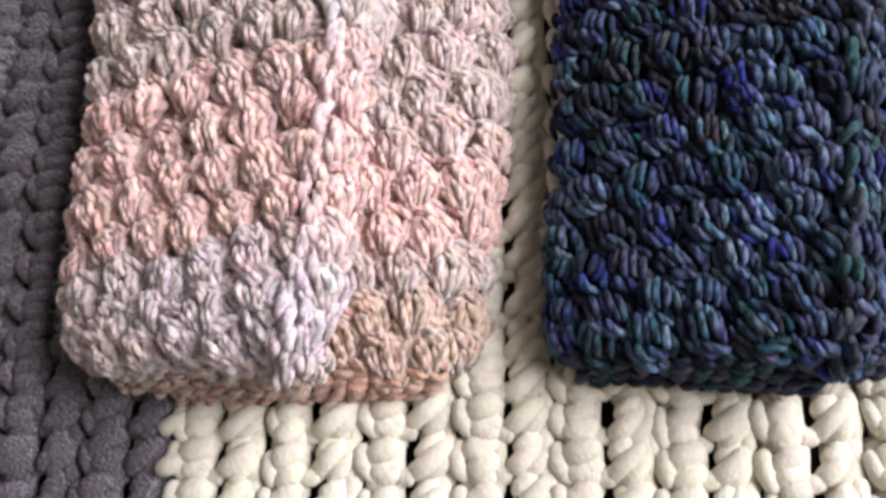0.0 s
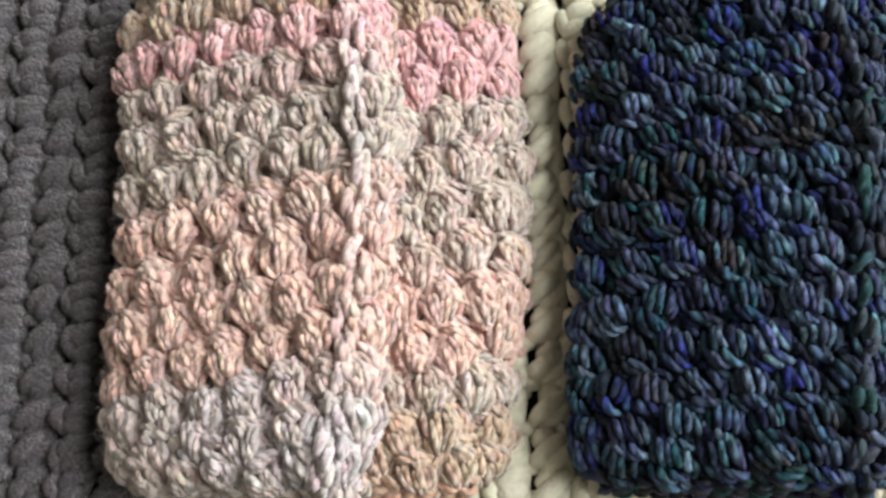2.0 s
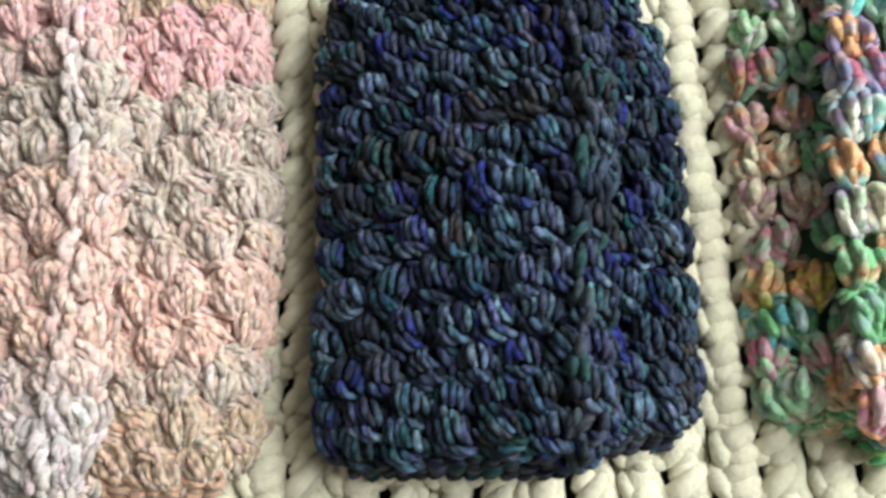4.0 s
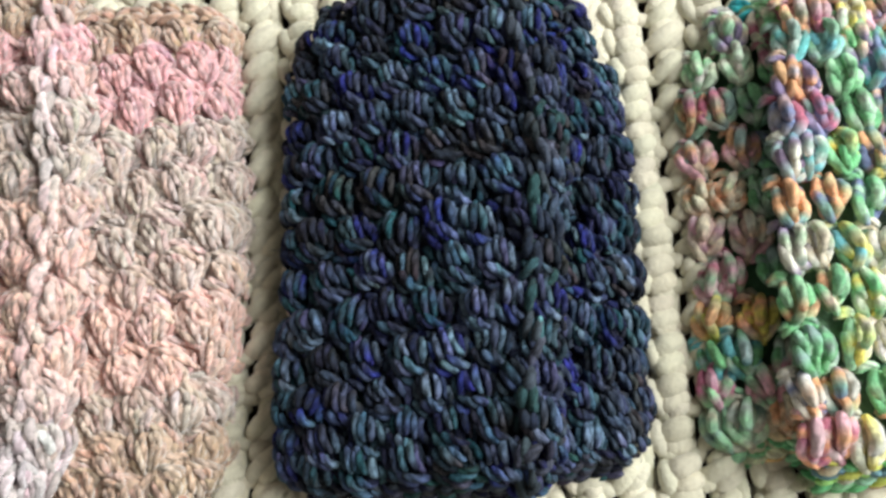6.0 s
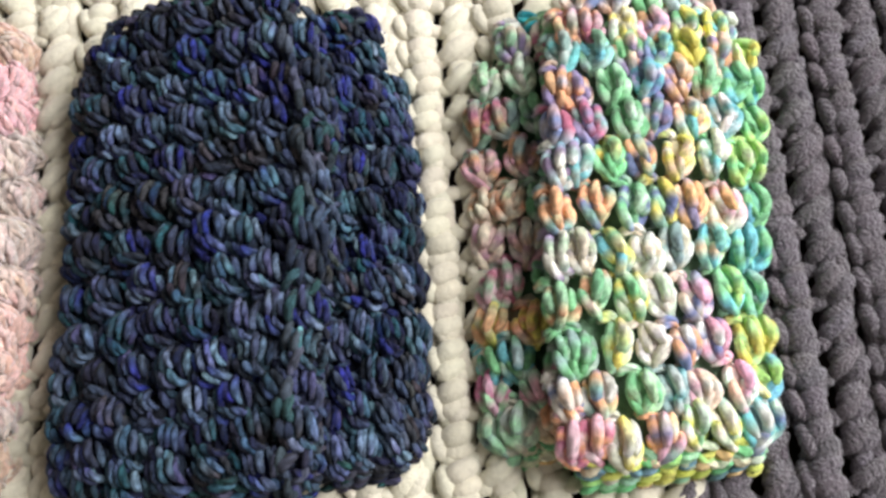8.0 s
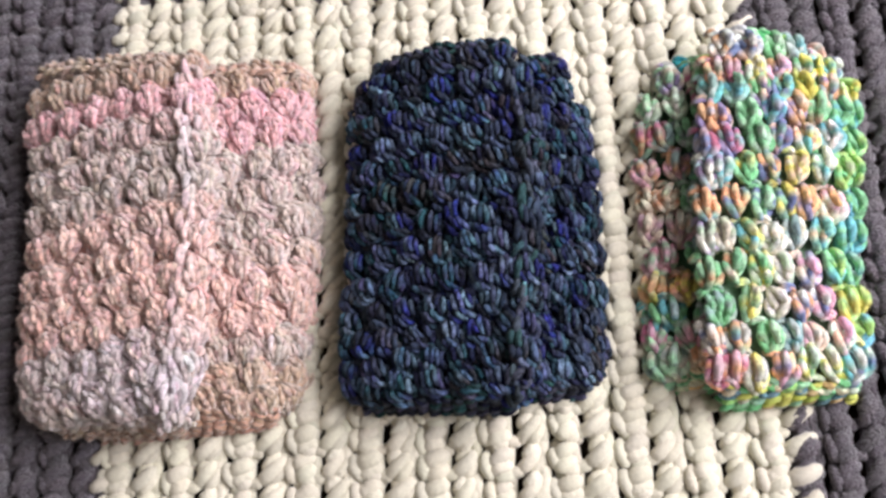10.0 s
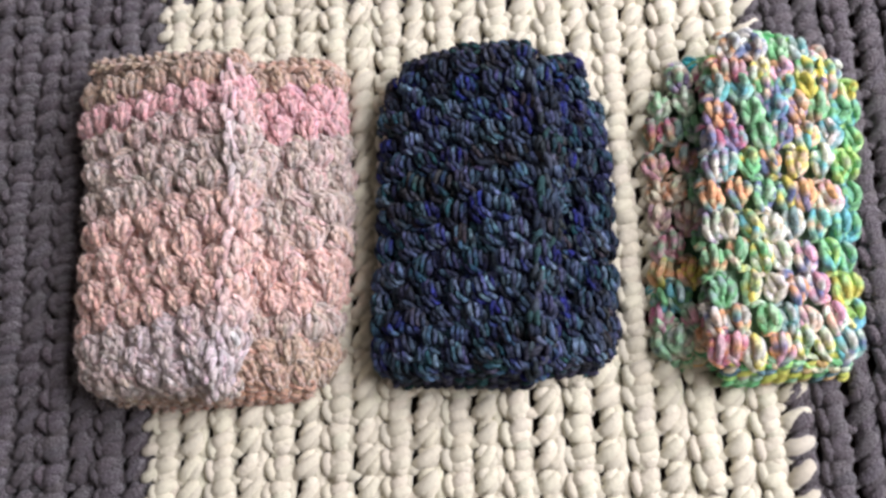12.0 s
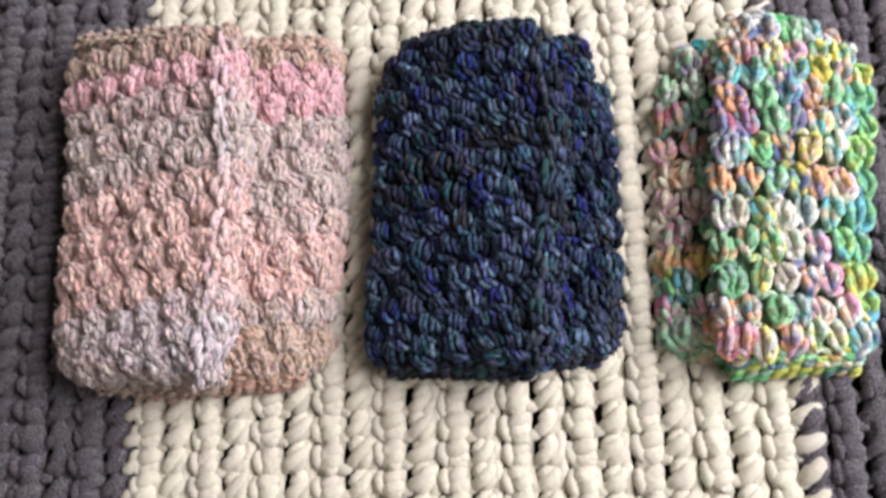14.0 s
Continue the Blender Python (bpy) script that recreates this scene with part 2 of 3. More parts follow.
def blanket():
    top = new("blanket")
    tagged(top, "chunky crocheted chenille blanket, cream centre with grey borders, lying flat", "blanket")
    shapes = {}
    for key, dye in (("white", WHITE), ("grey", GREY)):
        for kind in ("loop", "leaf"):
            shapes[key, kind] = [blanket_stitch(kind, dye) for _ in range(7)]
    shared = {k: [h.mesh("stitch", CHENILLE if k[0] == "white" else GREY_CHENILLE) for h in v] for k, v in shapes.items()}
    rest = {"white": [], "grey": []}
    near = 0
    ends = {}
    for i in range(-11, 33):
        x = ROWX0 + (i + .5) * CW
        kind = "loop" if i % 2 == 0 else "leaf"
        for r in range(-9, 31):
            y = .0607 + r * CH + (0 if i % 2 == 0 else CH * .14) + .0015 * math.sin(x * 40 + r)
            white = 0 <= i <= 20 and y < TOPY - .063 * (x + .054)
            key = "white" if white else "grey"
            if white:
                ends[i] = (x, y)
            n = int(rng.integers(7))
            m = pose(x + rng.normal(0, .0004), y + rng.normal(0, .0004), rng.normal(0, .0004), *rng.normal(0, 2.5, 2), rng.normal(0, 4))
            m = m @ Matrix.Diagonal((rng.uniform(.96, 1.05), rng.uniform(.96, 1.06), rng.uniform(.92, 1.1), 1))
            inside = (white and -.01 < y < .064) or (white and .20 < x < .245) or (white and .24 < y < .30)
            if inside and near < 300:
                near += 1
                piece("stitch", shared[key, kind][n], top, m)
            else:
                rest[key].append((shapes[key, kind][n], m))
    for r in range(-9, 22):
        y = .0607 + r * CH
        h = knob(WHITE, .011, .0034)
        rest["white"].append((h, pose(ROWX0 + .0005, y - .001, .001, 0, 0, rng.normal(12, 8))))
        h = knob(WHITE, .018, .0046)
        rest["white"].append((h, pose(ROWX1 + .0055, y + .001, .001, 0, 0, rng.normal(24, 7))))
    for x, y in ends.values():
        h = knob(WHITE, .013, .0042)
        rest["white"].append((h, pose(x + rng.normal(0, .001), y + .0088, .0012, 0, 0, 80 + rng.normal(0, 12))))
    for key, items in rest.items():
        V, F, U, C, n = [], [], [], [], 0
        for h, m in items:
            v, f, uv, c = h.arrays()
            a = np.array(m)
            V.append(v @ a[:3, :3].T + a[:3, 3]); U.append(uv); C.append(c)
            F += [tuple(k + n for k in q) for q in f]
            n += len(v)
        ob = piece("cream_stitches" if key == "white" else "grey_border_stitches", mesh_of(key, np.vstack(V), F, np.vstack(U), np.vstack(C), CHENILLE if key == "white" else GREY_CHENILLE), top)
        ob["kind"] = "stuff"
        ob["label"] = "cream chenille stitches" if key == "white" else "dark grey chenille stitches"
    return top


blanket()

# ---- the mitts: flattened crocheted tubes, laid in overlapping pairs ----


def smooth_line(points):
    """A smooth edge through a few (x, y) places, from the cuff end up."""
    p = np.array(points, float)
    k = len(p) - 1

    def at(v):
        u = min(max(v, -.15), 1.15) * k
        i = min(max(int(math.floor(u)), 0), k - 1)
        w = u - i
        a, b = p[max(i - 1, 0)], p[i]
        d, e = p[i + 1], p[min(i + 2, k)]
        return 0.5 * (2 * b + (d - a) * w + (2 * a - 5 * b + 4 * d - e) * w * w + (3 * b - a - 3 * d + e) * w ** 3) if 0 <= w <= 1 else b + (d - b) * w
    return at


EDGE = .0085                       # the stitches stand this far out over the fabric's side


class Tube:
    """The lying surface of a mitt: s from -1 (one edge) to 1, v from the cuff end to the far end."""

    def __init__(self, left, right, z_left, z_right, thick, hold=(.42, .42), edges=(EDGE, EDGE), bow=(0.0, 0.0)):
        self.l, self.r, self.zl, self.zr, self.t, self.hold, self.e, self.bow = smooth_line(left), smooth_line(right), z_left, z_right, thick, hold, edges, bow

    def low(self, s):
        w = min(max((s + 1) / 2, 0), 1)
        return self.zl + (self.zr - self.zl) * w * w * (3 - 2 * w)

    def at(self, s, v):
        a = min(max(s, -1), 1)
        l, r = self.l(v), self.r(v)
        span = np.linalg.norm(r - l)
        k = 1 - sum(self.e) / span
        p = l + (r - l) * (self.e[0] / span + k * (a + 1) / 2)
        p = p + np.array((0, (1 - a * a) * (self.bow[1] * max(0, v - .6) / .4 - self.bow[0] * max(0, .4 - v) / .4)))
        lift = max(0.0, 1 - abs(a) ** 3.4) ** .75
        keep = self.hold[0] + (self.hold[1] - self.hold[0]) * (a + 1) / 2
        z = self.low(s) + self.t * (keep + (1 - keep) * lift)
        if abs(s) > 1:
            z -= (abs(s) - 1) * self.t * 3
        end = min(max(v, 0), 1)
        z -= .55 * self.low(s) * (max(0, .16 - end) / .16) ** 2 + .3 * self.t * (max(0, .10 - end) / .10) ** 2 + .2 * self.t * (max(0, end - .94) / .06) ** 2
        return Vector((p[0], p[1], z))

    def width(self, v):
        return float(np.linalg.norm(self.r(v) - self.l(v))) - sum(self.e)

    def axes(self, s, v):
        e = .03
        o = self.at(s, v)
        ex = (self.at(min(s + e, 1.2), v) - self.at(s - e if s < 1.17 else s - e, v)).normalized()
        ey = (self.at(s, v + e) - self.at(s, v - e)).normalized()
        n = ex.cross(ey).normalized()
        ey = n.cross(ex)
        m = Matrix((ex, ey, n)).transposed().to_4x4()
        m.translation = o
        return m


def dome(x, y, top):
    return top * max(0.12, 1 - 2.9 * (x * x + y * y))


def cluster(w, h, dyes, r, strands, top, spread, lean=0.0, tip=.5, core_shade=.9, loose=.028, sway=7, body=.0038, plies=(0.0,)):
    """A rounded knob of short plump strands, each bent through three places on the knob's dome."""
    hp = Heap()
    pick = lambda: tone(dyes[int(rng.integers(len(dyes)))], spread)
    b = radians(lean + rng.normal(0, sway))
    for pts, up in strands:
        q = []
        for x, y in pts:
            x, y = x + rng.normal(0, loose), y + rng.normal(0, loose)
            x, y = x * math.cos(b) - y * math.sin(b), x * math.sin(b) + y * math.cos(b)
            q.append(np.array((x * w, y * h, dome(x, y, top) + up + rng.normal(0, .0003))))
        q[0][2] -= .0010; q[-1][2] -= .0012
        along = q[-1] - q[0]
        across = np.array((along[1], -along[0], 0)) / (np.hypot(along[0], along[1]) + 1e-9)
        for k in plies:                # the yarn is spun of plies that lie side by side
            shift = across * k + np.array((0, 0, rng.normal(0, .0002)))
            slide = along * rng.normal(0, .12 if k else 0)
            hp.strand([p + shift + slide for p in q], r * rng.uniform(.84, 1.18), pick(), pick(), sides=7, rings=8, tip=tip, lump=.05)
    # body strands; a dye scale under 1 paints shade between the outer strands
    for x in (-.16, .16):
        hp.strand([(x * w, .36 * h, -.0016), (x * w, 0, top * .2), (x * w * .6, -.40 * h, -.0016)], body, np.array(dyes[0]) * core_shade, sides=7, rings=6)
    return hp


SHELL = (([(-.28, .42), (.04, .48), (.46, .24)], -.0004), ([(-.22, .30), (.10, .24), (.46, .0)], .0006), ([(-.46, -.10), (-.50, .12), (-.32, .32)], -.0002),
         ([(-.42, .02), (-.31, -.14), (-.12, -.38)], .0004), ([(-.20, .14), (-.16, -.08), (-.05, -.36)], .0010), ([(.06, .0), (.09, -.20), (.05, -.48)], .0008),
         ([(.26, .08), (.26, -.12), (.15, -.38)], .0008), ([(.50, .12), (.48, -.06), (.32, -.26)], -.0002), ([(-.06, .22), (.02, .12), (.10, -.02)], .0014),
         ([(-.30, -.26), (-.18, -.42), (-.04, -.54)], -.0010), ([(.34, -.26), (.24, -.42), (.10, -.56)], -.0010))
HOOKS = (([(-.40, .36), (-.35, .16), (-.30, -.08)], .0), ([(-.24, .44), (-.19, .20), (-.14, -.08)], .0006), ([(-.08, .48), (-.03, .22), (.02, -.06)], .0010),
         ([(.08, .44), (.14, .18), (.19, -.08)], .0010), ([(.24, .36), (.31, .12), (.34, -.14)], .0004), ([(-.40, -.04), (-.26, -.24), (-.04, -.38)], .0004),
         ([(-.20, -.08), (-.06, -.26), (.16, -.38)], .0010), ([(.0, -.10), (.14, -.26), (.36, -.32)], .0010), ([(.40, .14), (.47, -.06), (.42, -.28)], .0),
         ([(-.52, .16), (-.52, -.08), (-.42, -.30)], -.0004), ([(.16, .52), (.34, .44), (.48, .28)], -.0010), ([(-.26, -.38), (-.04, -.52), (.20, -.54)], -.0006),
         ([(.16, -.42), (.32, -.42), (.48, -.34)], -.0008))


def bean(w, h, dyes):
    return cluster(w * 1.03, h * 1.24, dyes, .00138, SHELL, .0050, .10, 4, .5, 1.0, .034, 11, .0043, (-.0009, .0009))


def leafy_bean(w, h, dyes):
    """The looser cluster of the dark wool: upright strands that hook over at the foot."""
    # the body's dye is halved: recess shade put into the colour
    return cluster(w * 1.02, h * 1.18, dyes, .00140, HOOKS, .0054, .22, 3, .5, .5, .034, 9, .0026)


FINGERS = (([(-.27, .36), (-.33, .10), (-.22, -.16)], .95), ([(.0, .46), (-.01, .14), (-.04, -.16)], 1.0), ([(.26, .38), (.34, .12), (.20, -.18)], .98),
           ([(-.40, .06), (-.34, -.22), (.08, -.52)], 1.0), ([(.40, .08), (.36, -.20), (.04, -.46)], .95), ([(-.12, -.06), (.02, -.26), (.16, -.52)], .85))


def puff(w, h, dyes, r=.00212):
    """A puff: three fat strands side by side in a round head, drawn together to a point at the foot, thin chains between."""
    hp = Heap()
    shades = [tone(d, .1) for d in dyes]
    pick = lambda: shades[int(rng.integers(len(shades)))]
    pale = np.array(DYE["w" if rng.random() < .55 else "m"])
    two = lambda: [.6 * pick() + .4 * pale if rng.random() < .25 else pick(), pick() if rng.random() < .6 else .5 * pick() + .5 * pale, pick()]
    j = lambda a=.0004: rng.normal(0, a, 3)
    a = 1 if rng.random() < .75 else -1
    h *= rng.uniform(.96, 1.06)
    for k, (pts, fat) in enumerate(FINGERS):
        q = [np.array((a * x * .94 * w, y * 1.02 * h, dome(x, y, .0078) + (.0012 if k in (1, 3) else 0))) + j(.0006) for x, y in pts]
        first = shades[k % len(shades)]
        hp.strand(q, r * fat * rng.uniform(.92, 1.12), first, two(), sides=8, rings=10, tip=.6, lump=.045)
    hp.strand([(0, .36 * h, 0), (0, 0, .0034), (0, -.40 * h, 0)], .0040, np.mean(shades, 0), sides=7, rings=6)
    for y in (.54, .44):
        q = [np.array((-.60 * w, (y - .06) * h, .0004)) + j(), np.array((-.30 * w, (y + .04) * h, .0026)) + j(), np.array((.05 * w, (y - .04) * h, .0006)) + j()]
        hp.strand(q, r * .7, .6 * pick() + .4 * np.array((.60, .64, .46)), two(), sides=6, rings=7, tip=.5)
    return hp


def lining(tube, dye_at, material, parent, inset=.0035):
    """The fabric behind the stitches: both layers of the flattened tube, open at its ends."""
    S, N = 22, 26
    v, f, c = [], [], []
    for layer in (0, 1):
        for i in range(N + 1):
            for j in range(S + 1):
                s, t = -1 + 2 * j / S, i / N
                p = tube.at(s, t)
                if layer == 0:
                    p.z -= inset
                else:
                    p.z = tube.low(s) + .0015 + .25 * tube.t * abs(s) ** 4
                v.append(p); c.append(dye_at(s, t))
    w = S + 1
    for layer in (0, 1):
        o = layer * (N + 1) * w
        for i in range(N):
            for j in range(S):
                q = (o + i * w + j, o + i * w + j + 1, o + (i + 1) * w + j + 1, o + (i + 1) * w + j)
                f.append(q if layer == 0 else q[::-1])
    o = (N + 1) * w
    for i in range(N):
        for j in (0, S):
            q = (i * w + j, (i + 1) * w + j, o + (i + 1) * w + j, o + i * w + j)
            f.append(q if j == 0 else q[::-1])
    uv = [(0, 0)] * sum(len(q) for q in f)
    me = mesh_of("lining", np.array([tuple(p) for p in v]), f, uv, np.array(c), material)
    return piece("lining", me, parent)


def edge_band(name, tube, v, dye_at, material, parent, r, gauge, drop=0.0, label=""):
    """A worked edge: chain stitches side by side, leaning over one another, along an open end."""
    hp = Heap()
    a, b = tube.at(-1, v), tube.at(1, v)
    n = max(6, int((b - a).length / gauge))
    for i in range(n):
        s = -1 + 2 * (i + .5) / n
        m = tube.axes(s * .98, v)
        for lane in (0, 1):
            dye = tone(dye_at(s, v), .1)
            k = rng.normal(0, .0006, (3, 3))
            y, tip = (.0017, -.0016) if lane else (-.0017, .0016)
            pts = [(-gauge * .60, y - tip, .0002), (0, y, .0024), (gauge * .62, y + tip * .9, .0004)]
            q = [np.array(m @ Vector(np.array(p) + e)) - np.array((0, 0, drop)) for p, e in zip(pts, k)]
            hp.strand(q, r * rng.uniform(.9, 1.15), dye, sides=6, rings=6, tip=.5)
    return piece(name, hp.mesh(name, material), parent, None, label)


def fuzz(tube, dye_at, count, length, parent, material):
    """Loose fibres standing off the yarn."""
    hp = Heap()
    for _ in range(count):
        s, v = rng.uniform(-1.05, 1.05), rng.uniform(-.02, 1.02)
        if rng.random() < .35:
            s = math.copysign(rng.uniform(.93, 1.1), s)
        m = tube.axes(s, v)
        d = rng.normal(0, 1, 3); d[2] = abs(d[2]) * .8 + .2
        d *= length * rng.uniform(.4, 1) / np.linalg.norm(d)
        bend = rng.normal(0, length * .25, 3)
        o = np.array((0, 0, .004))
        q = [np.array(m @ Vector(p)) for p in (o, o + d * .5 + bend, o + d)]
        hp.strand(q, .00007, tone(dye_at(s, v), .1), sides=3, rings=4, tip=.5)
    ob = piece("fuzz", hp.mesh("fuzz", material), parent, None, "loose wool fibres")
    ob["kind"] = "stuff"


def seam(tube, at, dye_at, material, parent, lit_fade=.25):
    """A raised line of loose loops running along the folded side, window light painted into their paler dye."""
    hp = Heap()
    v = .07
    while v < .93:
        pale = (1 - lit_fade) * np.array(dye_at(at, v)) + lit_fade * np.array((.80, .68, .74) if material is WOOL else (.05, .085, .11))
        for k in range(6 if material is WOOL else 3):
            side, tilt = rng.uniform(-.15, .07), rng.normal(0, .045)
            long = rng.uniform(.032, .058)
            o = v + rng.normal(0, .012)
            q = [np.array(tube.axes(at + side + tilt * u, o + long * u) @ Vector((0, 0, up))) for u, up in ((-.5, .0030), (0, .0062 + rng.normal(0, .0010)), (.5, .0030))]
            hp.strand(q, .00165 * rng.uniform(.8, 1.25), tone(pale, .08), sides=6, rings=7, tip=.5)
        v += .040
    piece("lit_side_seam", hp.mesh("lit_side_seam", material), parent, None, "loose loops, window light painted in as a paler dye")


CUFF = .05                         # the share of a mitt's length that its plain cuff takes


def mitt(label, tube, rows, cols, skew, maker, dyes_for, dye_at, material, edge_r, gauge, fibres=0, group="", gap_shade=None, ridge=0.0, over=None):
    top = new("fingerless_mitt")
    tagged(top, label, "fingerless mitt", group)
    # a darker dye given here paints shade into the gaps between stitches
    lining(tube, gap_shade or dye_at, material, top, .0030)
    for i in range(-1, rows + 1):
        n = max(3, round(cols * tube.width(min(max((i + .7) / (rows + .5), 0), 1)) / tube.width(.4)))
        for j in range(-1, n + 1):
            s = -1 + 2 * (j + .5 + (.5 if i % 2 else 0)) / n
            if not -1.25 < s < 1.25:
                continue
            if abs(s) > 1.02:
                s = math.copysign(1.0, s)
            v = CUFF + (.975 - CUFF) * (i + .7) / (rows + .5) + skew * s
            if not CUFF < v < .945:
                continue
            if over and over(tube.at(s, v), v):
                continue                # flattened out of sight under its twin
            wide = tube.width(v) * (1.02 if maker is puff else 1.06) / n
            tall = (1.06 if maker is puff else 1) * (tube.at(0, 1) - tube.at(0, 0)).length * (1 - CUFF) / (rows + .5)
            m = tube.axes(min(max(s, -.9), .9), v)
            m.translation = tube.at(s, v)
            hp = maker(wide * rng.uniform(.94, 1.08), tall * rng.uniform(1.05, 1.2), dyes_for(s, v, i, j))
            m = m @ pose(rng.normal(0, .0008), rng.normal(0, .0012), -.0012 + rng.normal(0, .0005), *rng.normal(0, 5, 2), rng.normal(0, 7))
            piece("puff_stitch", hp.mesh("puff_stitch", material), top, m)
    for v, drop in ((.056, -.0003), (.034, -.0006), (.012, -.0002), (-.006, .0025), (-.008, .006), (-.004, tube.t * .72)):
        edge_band("cuff_edge", tube, v, dye_at, material, top, edge_r, gauge, drop)
    for v, drop in ((.966, -.001), (.988, .0), (1.0, tube.t * .3), (1.0, tube.t * .6)):
        edge_band("top_edge", tube, v, dye_at, material, top, edge_r, gauge, drop)
    if ridge:
        # the rim's lit look comes from mixing a lighter dye
        seam(tube, ridge, dye_at, material, top, .30 if material is WOOL else .2)
    if fibres:
        fuzz(tube, dye_at, fibres, .006, top, material)
    return top


def bands(stops):
    """The colour of self-striping yarn along the mitt."""
    ys = np.array([a for a, _ in stops]); cs = np.array([b for _, b in stops])

    def at(s, v, shift=0.0):
        u = v - shift * s * min(max(v * 1.6 - .3, 0), 1)
        return np.array([np.interp(u, ys, cs[:, k]) for k in range(3)])
    return at


TAN, ROSE, TAUPE, SALMON, LILAC, RUST = (.56, .40, .30), (.84, .48, .50), (.63, .51, .46), (.84, .55, .48), (.63, .54, .55), (.56, .32, .22)
pink_top = bands([(-.05, RUST), (.02, TAN), (.05, TAUPE), (.12, LILAC), (.25, LILAC), (.30, SALMON), (.54, SALMON), (.58, TAUPE), (.76, TAUPE), (.79, ROSE), (.87, ROSE), (.91, TAN), (1.05, TAN)])
pink_under = bands([(-.05, RUST), (.05, RUST), (.08, TAN), (.2, TAN), (.28, TAUPE), (.30, SALMON), (.45, SALMON), (.5, TAUPE), (.74, TAUPE), (.77, ROSE), (.88, ROSE), (.91, TAN), (1.05, RUST)])


def wool_mix(band, shift):
    def dyes(s, v, i, j):
        base = band(s, v, shift)
        if band is pink_top and v < .29 and s < -.2:
            base = .35 * base + .65 * np.array(TAUPE)
        return [base, base * .92, base * 1.12, .8 * base + .2 * np.array(TAUPE), base * (1.06, .98, .92), .75 * base + .25 * np.array((.72, .62, .68)), .88 * base + .12 * np.array((.50, .42, .26)), base * (1.1, .96, .98)]
    return dyes


# pink pair
mitt("pink, tan and grey striped wool mitt under its twin",
     Tube([(-0.064, 0.07), (-0.0544, 0.1), (-0.0495, 0.1378), (-0.0495, 0.1814), (-0.0494, 0.2298), (-0.0446, 0.2647)],
          [(0.0475, 0.0735), (0.0555, 0.098), (0.0605, 0.139), (0.0648, 0.186), (0.0608, 0.23), (0.0605, 0.2665)], 0.005, 0.005, .015),
     12, 6, .018, bean, wool_mix(pink_under, .0), lambda s, v: pink_under(s, v), WOOL, .0016, .0062, 900, "pair of pink mitts")
mitt("pink, tan and grey striped wool mitt lying on its twin",
     Tube([(-0.086, 0.0755), (-0.0975, 0.0955), (-0.098, 0.134), (-0.0985, 0.184), (-0.1015, 0.232), (-0.1028, 0.2735)],
          [(-0.001, 0.0715), (0.0075, 0.0985), (0.0115, 0.1395), (0.015, 0.184), (0.012, 0.225), (0.0075, 0.2595)], 0.014, 0.029, .019, hold=(.5, .9), edges=(.0115, .0045)),
     12, 6, .026, bean, wool_mix(pink_top, .02), lambda s, v: pink_top(s, v, .02), WOOL, .0016, .0062, 1800, "pair of pink mitts", ridge=.97)

NAVY = [(.016, .018, .024), (.048, .060, .080), (.050, .090, .098), (.060, .060, .100), (.018, .020, .105), (.008, .010, .030), (.018, .060, .062), (.130, .165, .185), (.045, .036, .032)]


def navy_dyes(s, v, i, j):
    w = rng.choice(len(NAVY), 5, p=[.19, .16, .12, .13, .09, .10, .06, .09, .06])
    return [np.array(NAVY[k]) * (.88, 1.04, 1.38) for k in w]


navy_at = lambda s, v: np.array(NAVY[int(rng.choice((0, 1, 3, 5, 6)))])
NAVY_TOP = Tube([(0.0745, 0.0790), (0.0715, 0.1035), (0.075, 0.146), (0.0775, 0.19), (0.0795, 0.2265), (0.0875, 0.2545)],
          [(0.162, 0.0735), (0.167, 0.0975), (0.1718, 0.135), (0.1775, 0.1775), (0.1775, 0.2155), (0.1725, 0.2545)], 0.011, 0.023, .019, hold=(.55, .95), edges=(.0078, .0030), bow=(.0005, .0040))
mitt("dark navy, teal and charcoal wool fingerless mitt, under its twin",
     Tube([(0.128, 0.0795), (0.132, 0.103), (0.137, 0.146), (0.142, 0.188), (0.146, 0.226), (0.156, 0.252)],
          [(0.202, 0.0785), (0.209, 0.101), (0.211, 0.143), (0.213, 0.185), (0.2095, 0.229), (0.199, 0.2585)], 0.005, 0.005, .011, edges=(EDGE, .0065)),
     # near-black lining: the crease's shade is put into its dye
     12, 6, .01, leafy_bean, navy_dyes, navy_at, DARK_WOOL, .0014, .0058, 200, "pair of navy mitts", over=lambda p, v: p.x < NAVY_TOP.r(v)[0] - .005, gap_shade=lambda s, v: np.array((.006, .008, .02)))
# rim loops added along the right edge, lightened as if window-lit
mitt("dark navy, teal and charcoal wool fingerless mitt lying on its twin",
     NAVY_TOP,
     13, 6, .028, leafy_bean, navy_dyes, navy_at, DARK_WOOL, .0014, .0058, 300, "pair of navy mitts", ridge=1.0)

DYE = dict(g=(.10, .48, .16), m=(.36, .70, .42), c=(.74, .68, .54), w=(.80, .80, .76), o=(.82, .38, .15), p=(.80, .52, .36), y=(.78, .68, .04),
           t=(.05, .44, .52), b=(.06, .11, .32), u=(.24, .16, .36), r=(.48, .06, .18), k=(.74, .36, .48), s=(.20, .36, .34), l=(.40, .70, .12), n=(.10, .42, .18))
GREEN_TOP = ["rko wyc oku gyw ytc btw", "wbo mgg sst wkp pkw tly", "gsg myc cwc owb wkb yly", "mgo gcy wcw cbkp glt gts", "uwc gyt cww sswc tpm gtt",
             "oob bgm myb ouo wkop ggt tbg", "utw gyg bbo wyp twg llg", "rub gmg bup oyt twt lgg", "ouo gmg tbu oou pgm ggt", "snt oug btm yyl upo lly"]
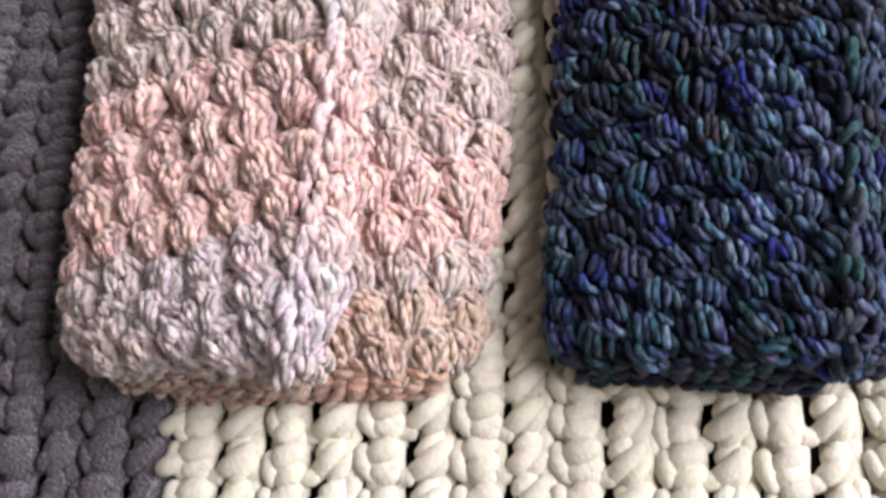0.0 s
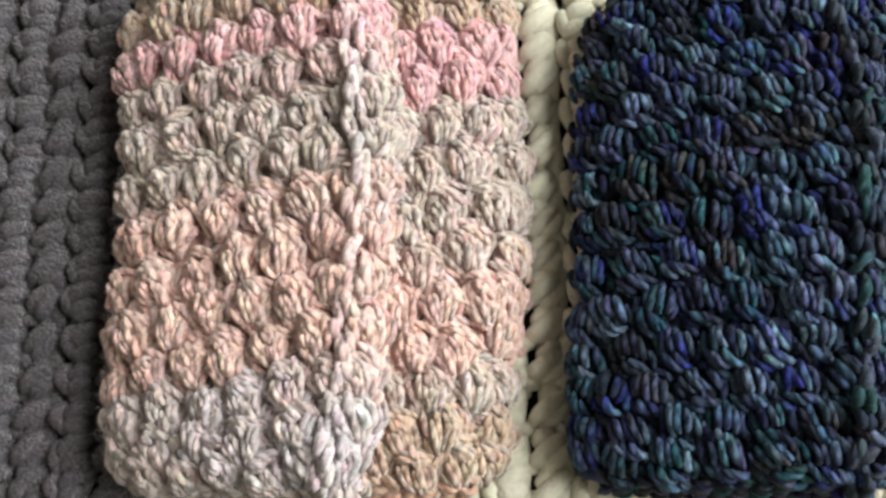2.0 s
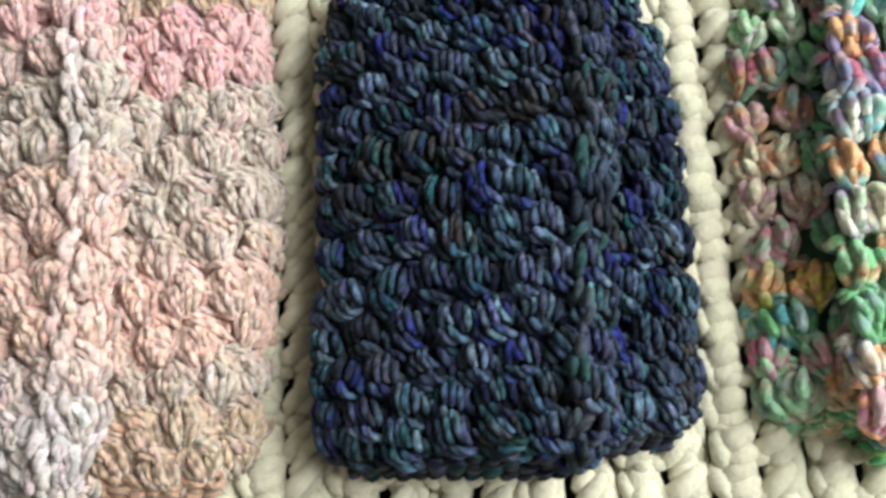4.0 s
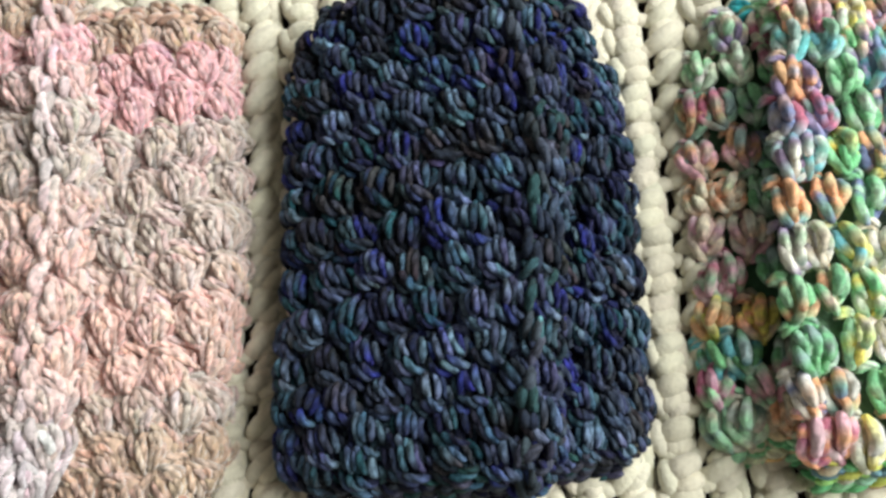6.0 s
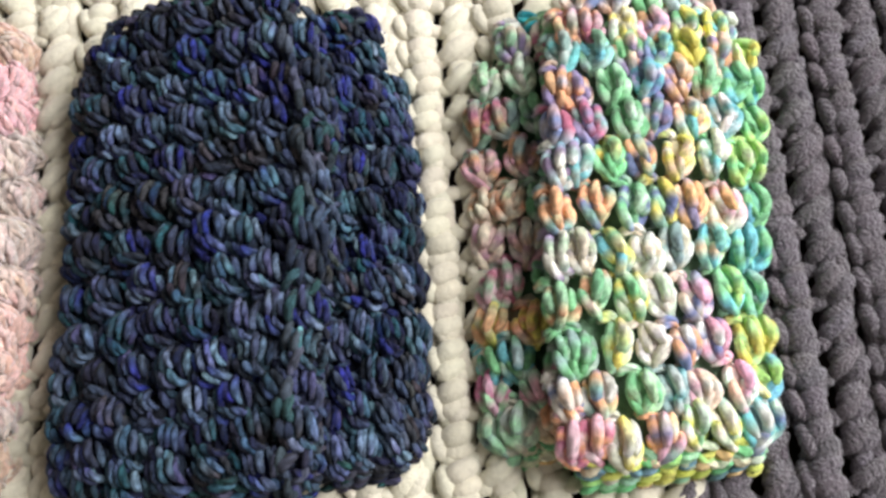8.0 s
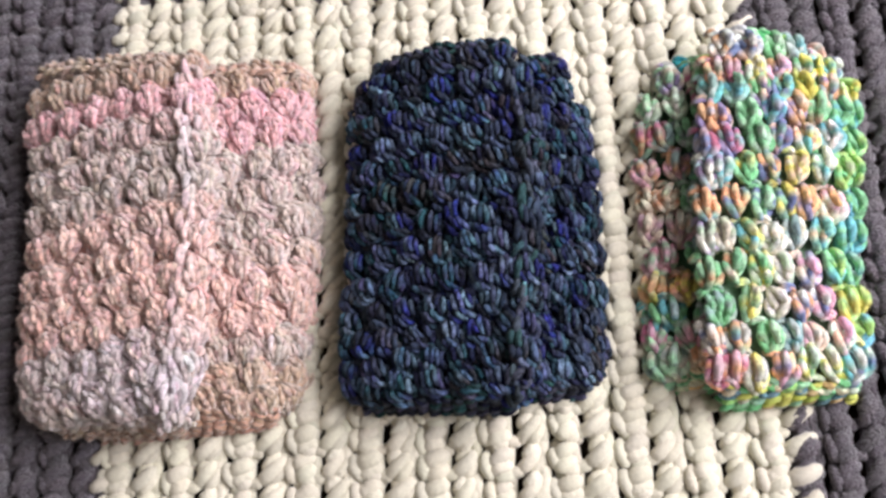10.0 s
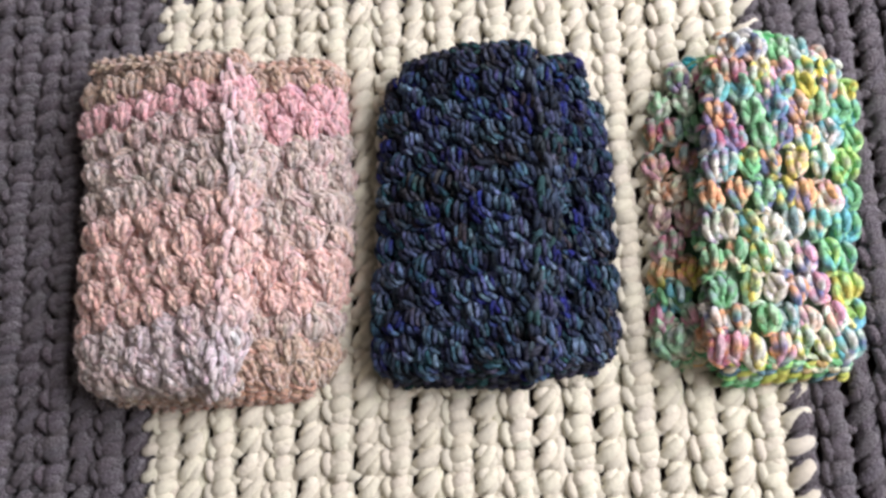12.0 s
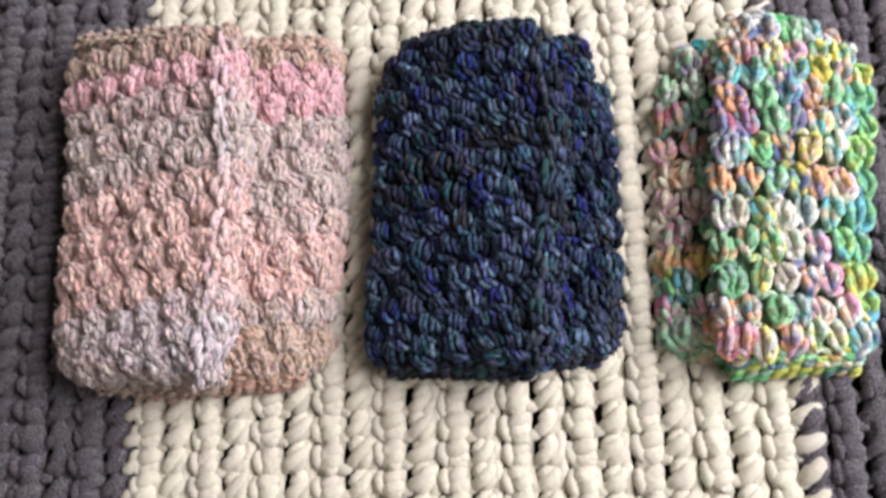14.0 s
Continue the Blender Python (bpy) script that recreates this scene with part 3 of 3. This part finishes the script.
GREEN_UNDER = ["cms oc gnn", "rkm gg nns", "tg grs nnr", "oy yrs snn", "mkr gsn nsn", "kpc tgn gnn", "opc gsm nng", "oks bgs ngn", "osr sgn rrn", "cmw rrn nnb", "umc cgr rns"]


def cotton(rows_of):
    def dyes(s, v, i, j):
        row = rows_of[i % len(rows_of)].split()
        return [.84 * np.array(DYE[q]) + .16 * np.array(DYE["w"]) for q in row[min(max(j, 0), len(row) - 1)]]
    return dyes


def trim_dye(letters):
    return lambda s, v: .7 * np.array(DYE[letters[int(rng.integers(len(letters)))]]) + .3 * np.array(DYE['m']) if v < .5 else np.array(DYE["wtmglylg"[int(min(max((s + 1) / 2, 0), .999) * 8)]])


GREEN_OVER = Tube([(0.253, 0.0715), (0.2495, 0.0965), (0.252, 0.137), (0.256, 0.172), (0.2597, 0.208), (0.2665, 0.235), (0.28, 0.256)],
          [(0.33, 0.0715), (0.3318, 0.0965), (0.3345, 0.131), (0.3395, 0.169), (0.3455, 0.2045), (0.3425, 0.2325), (0.3255, 0.252)], 0.016, 0.005, .014, hold=(.95, .45), edges=(.0045, .006))
mitt("multicoloured green, white and orange cotton fingerless mitt, under its twin",
     Tube([(0.2256, 0.0802), (0.2266, 0.1035), (0.2286, 0.1374), (0.2305, 0.1752), (0.2335, 0.2178), (0.2441, 0.2488)],
          [(0.3016, 0.0801), (0.3065, 0.1034), (0.3084, 0.1373), (0.3104, 0.1750), (0.3124, 0.2177), (0.3018, 0.2487)], 0.004, 0.004, .010, edges=(.006, .006)),
     # dark green lining: shade between the puffs painted as dye
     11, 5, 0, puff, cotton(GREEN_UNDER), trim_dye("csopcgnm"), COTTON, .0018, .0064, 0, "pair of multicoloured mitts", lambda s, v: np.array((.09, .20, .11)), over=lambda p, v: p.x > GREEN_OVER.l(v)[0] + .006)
mitt("multicoloured green, white and orange cotton fingerless mitt lying on its twin",
     GREEN_OVER,
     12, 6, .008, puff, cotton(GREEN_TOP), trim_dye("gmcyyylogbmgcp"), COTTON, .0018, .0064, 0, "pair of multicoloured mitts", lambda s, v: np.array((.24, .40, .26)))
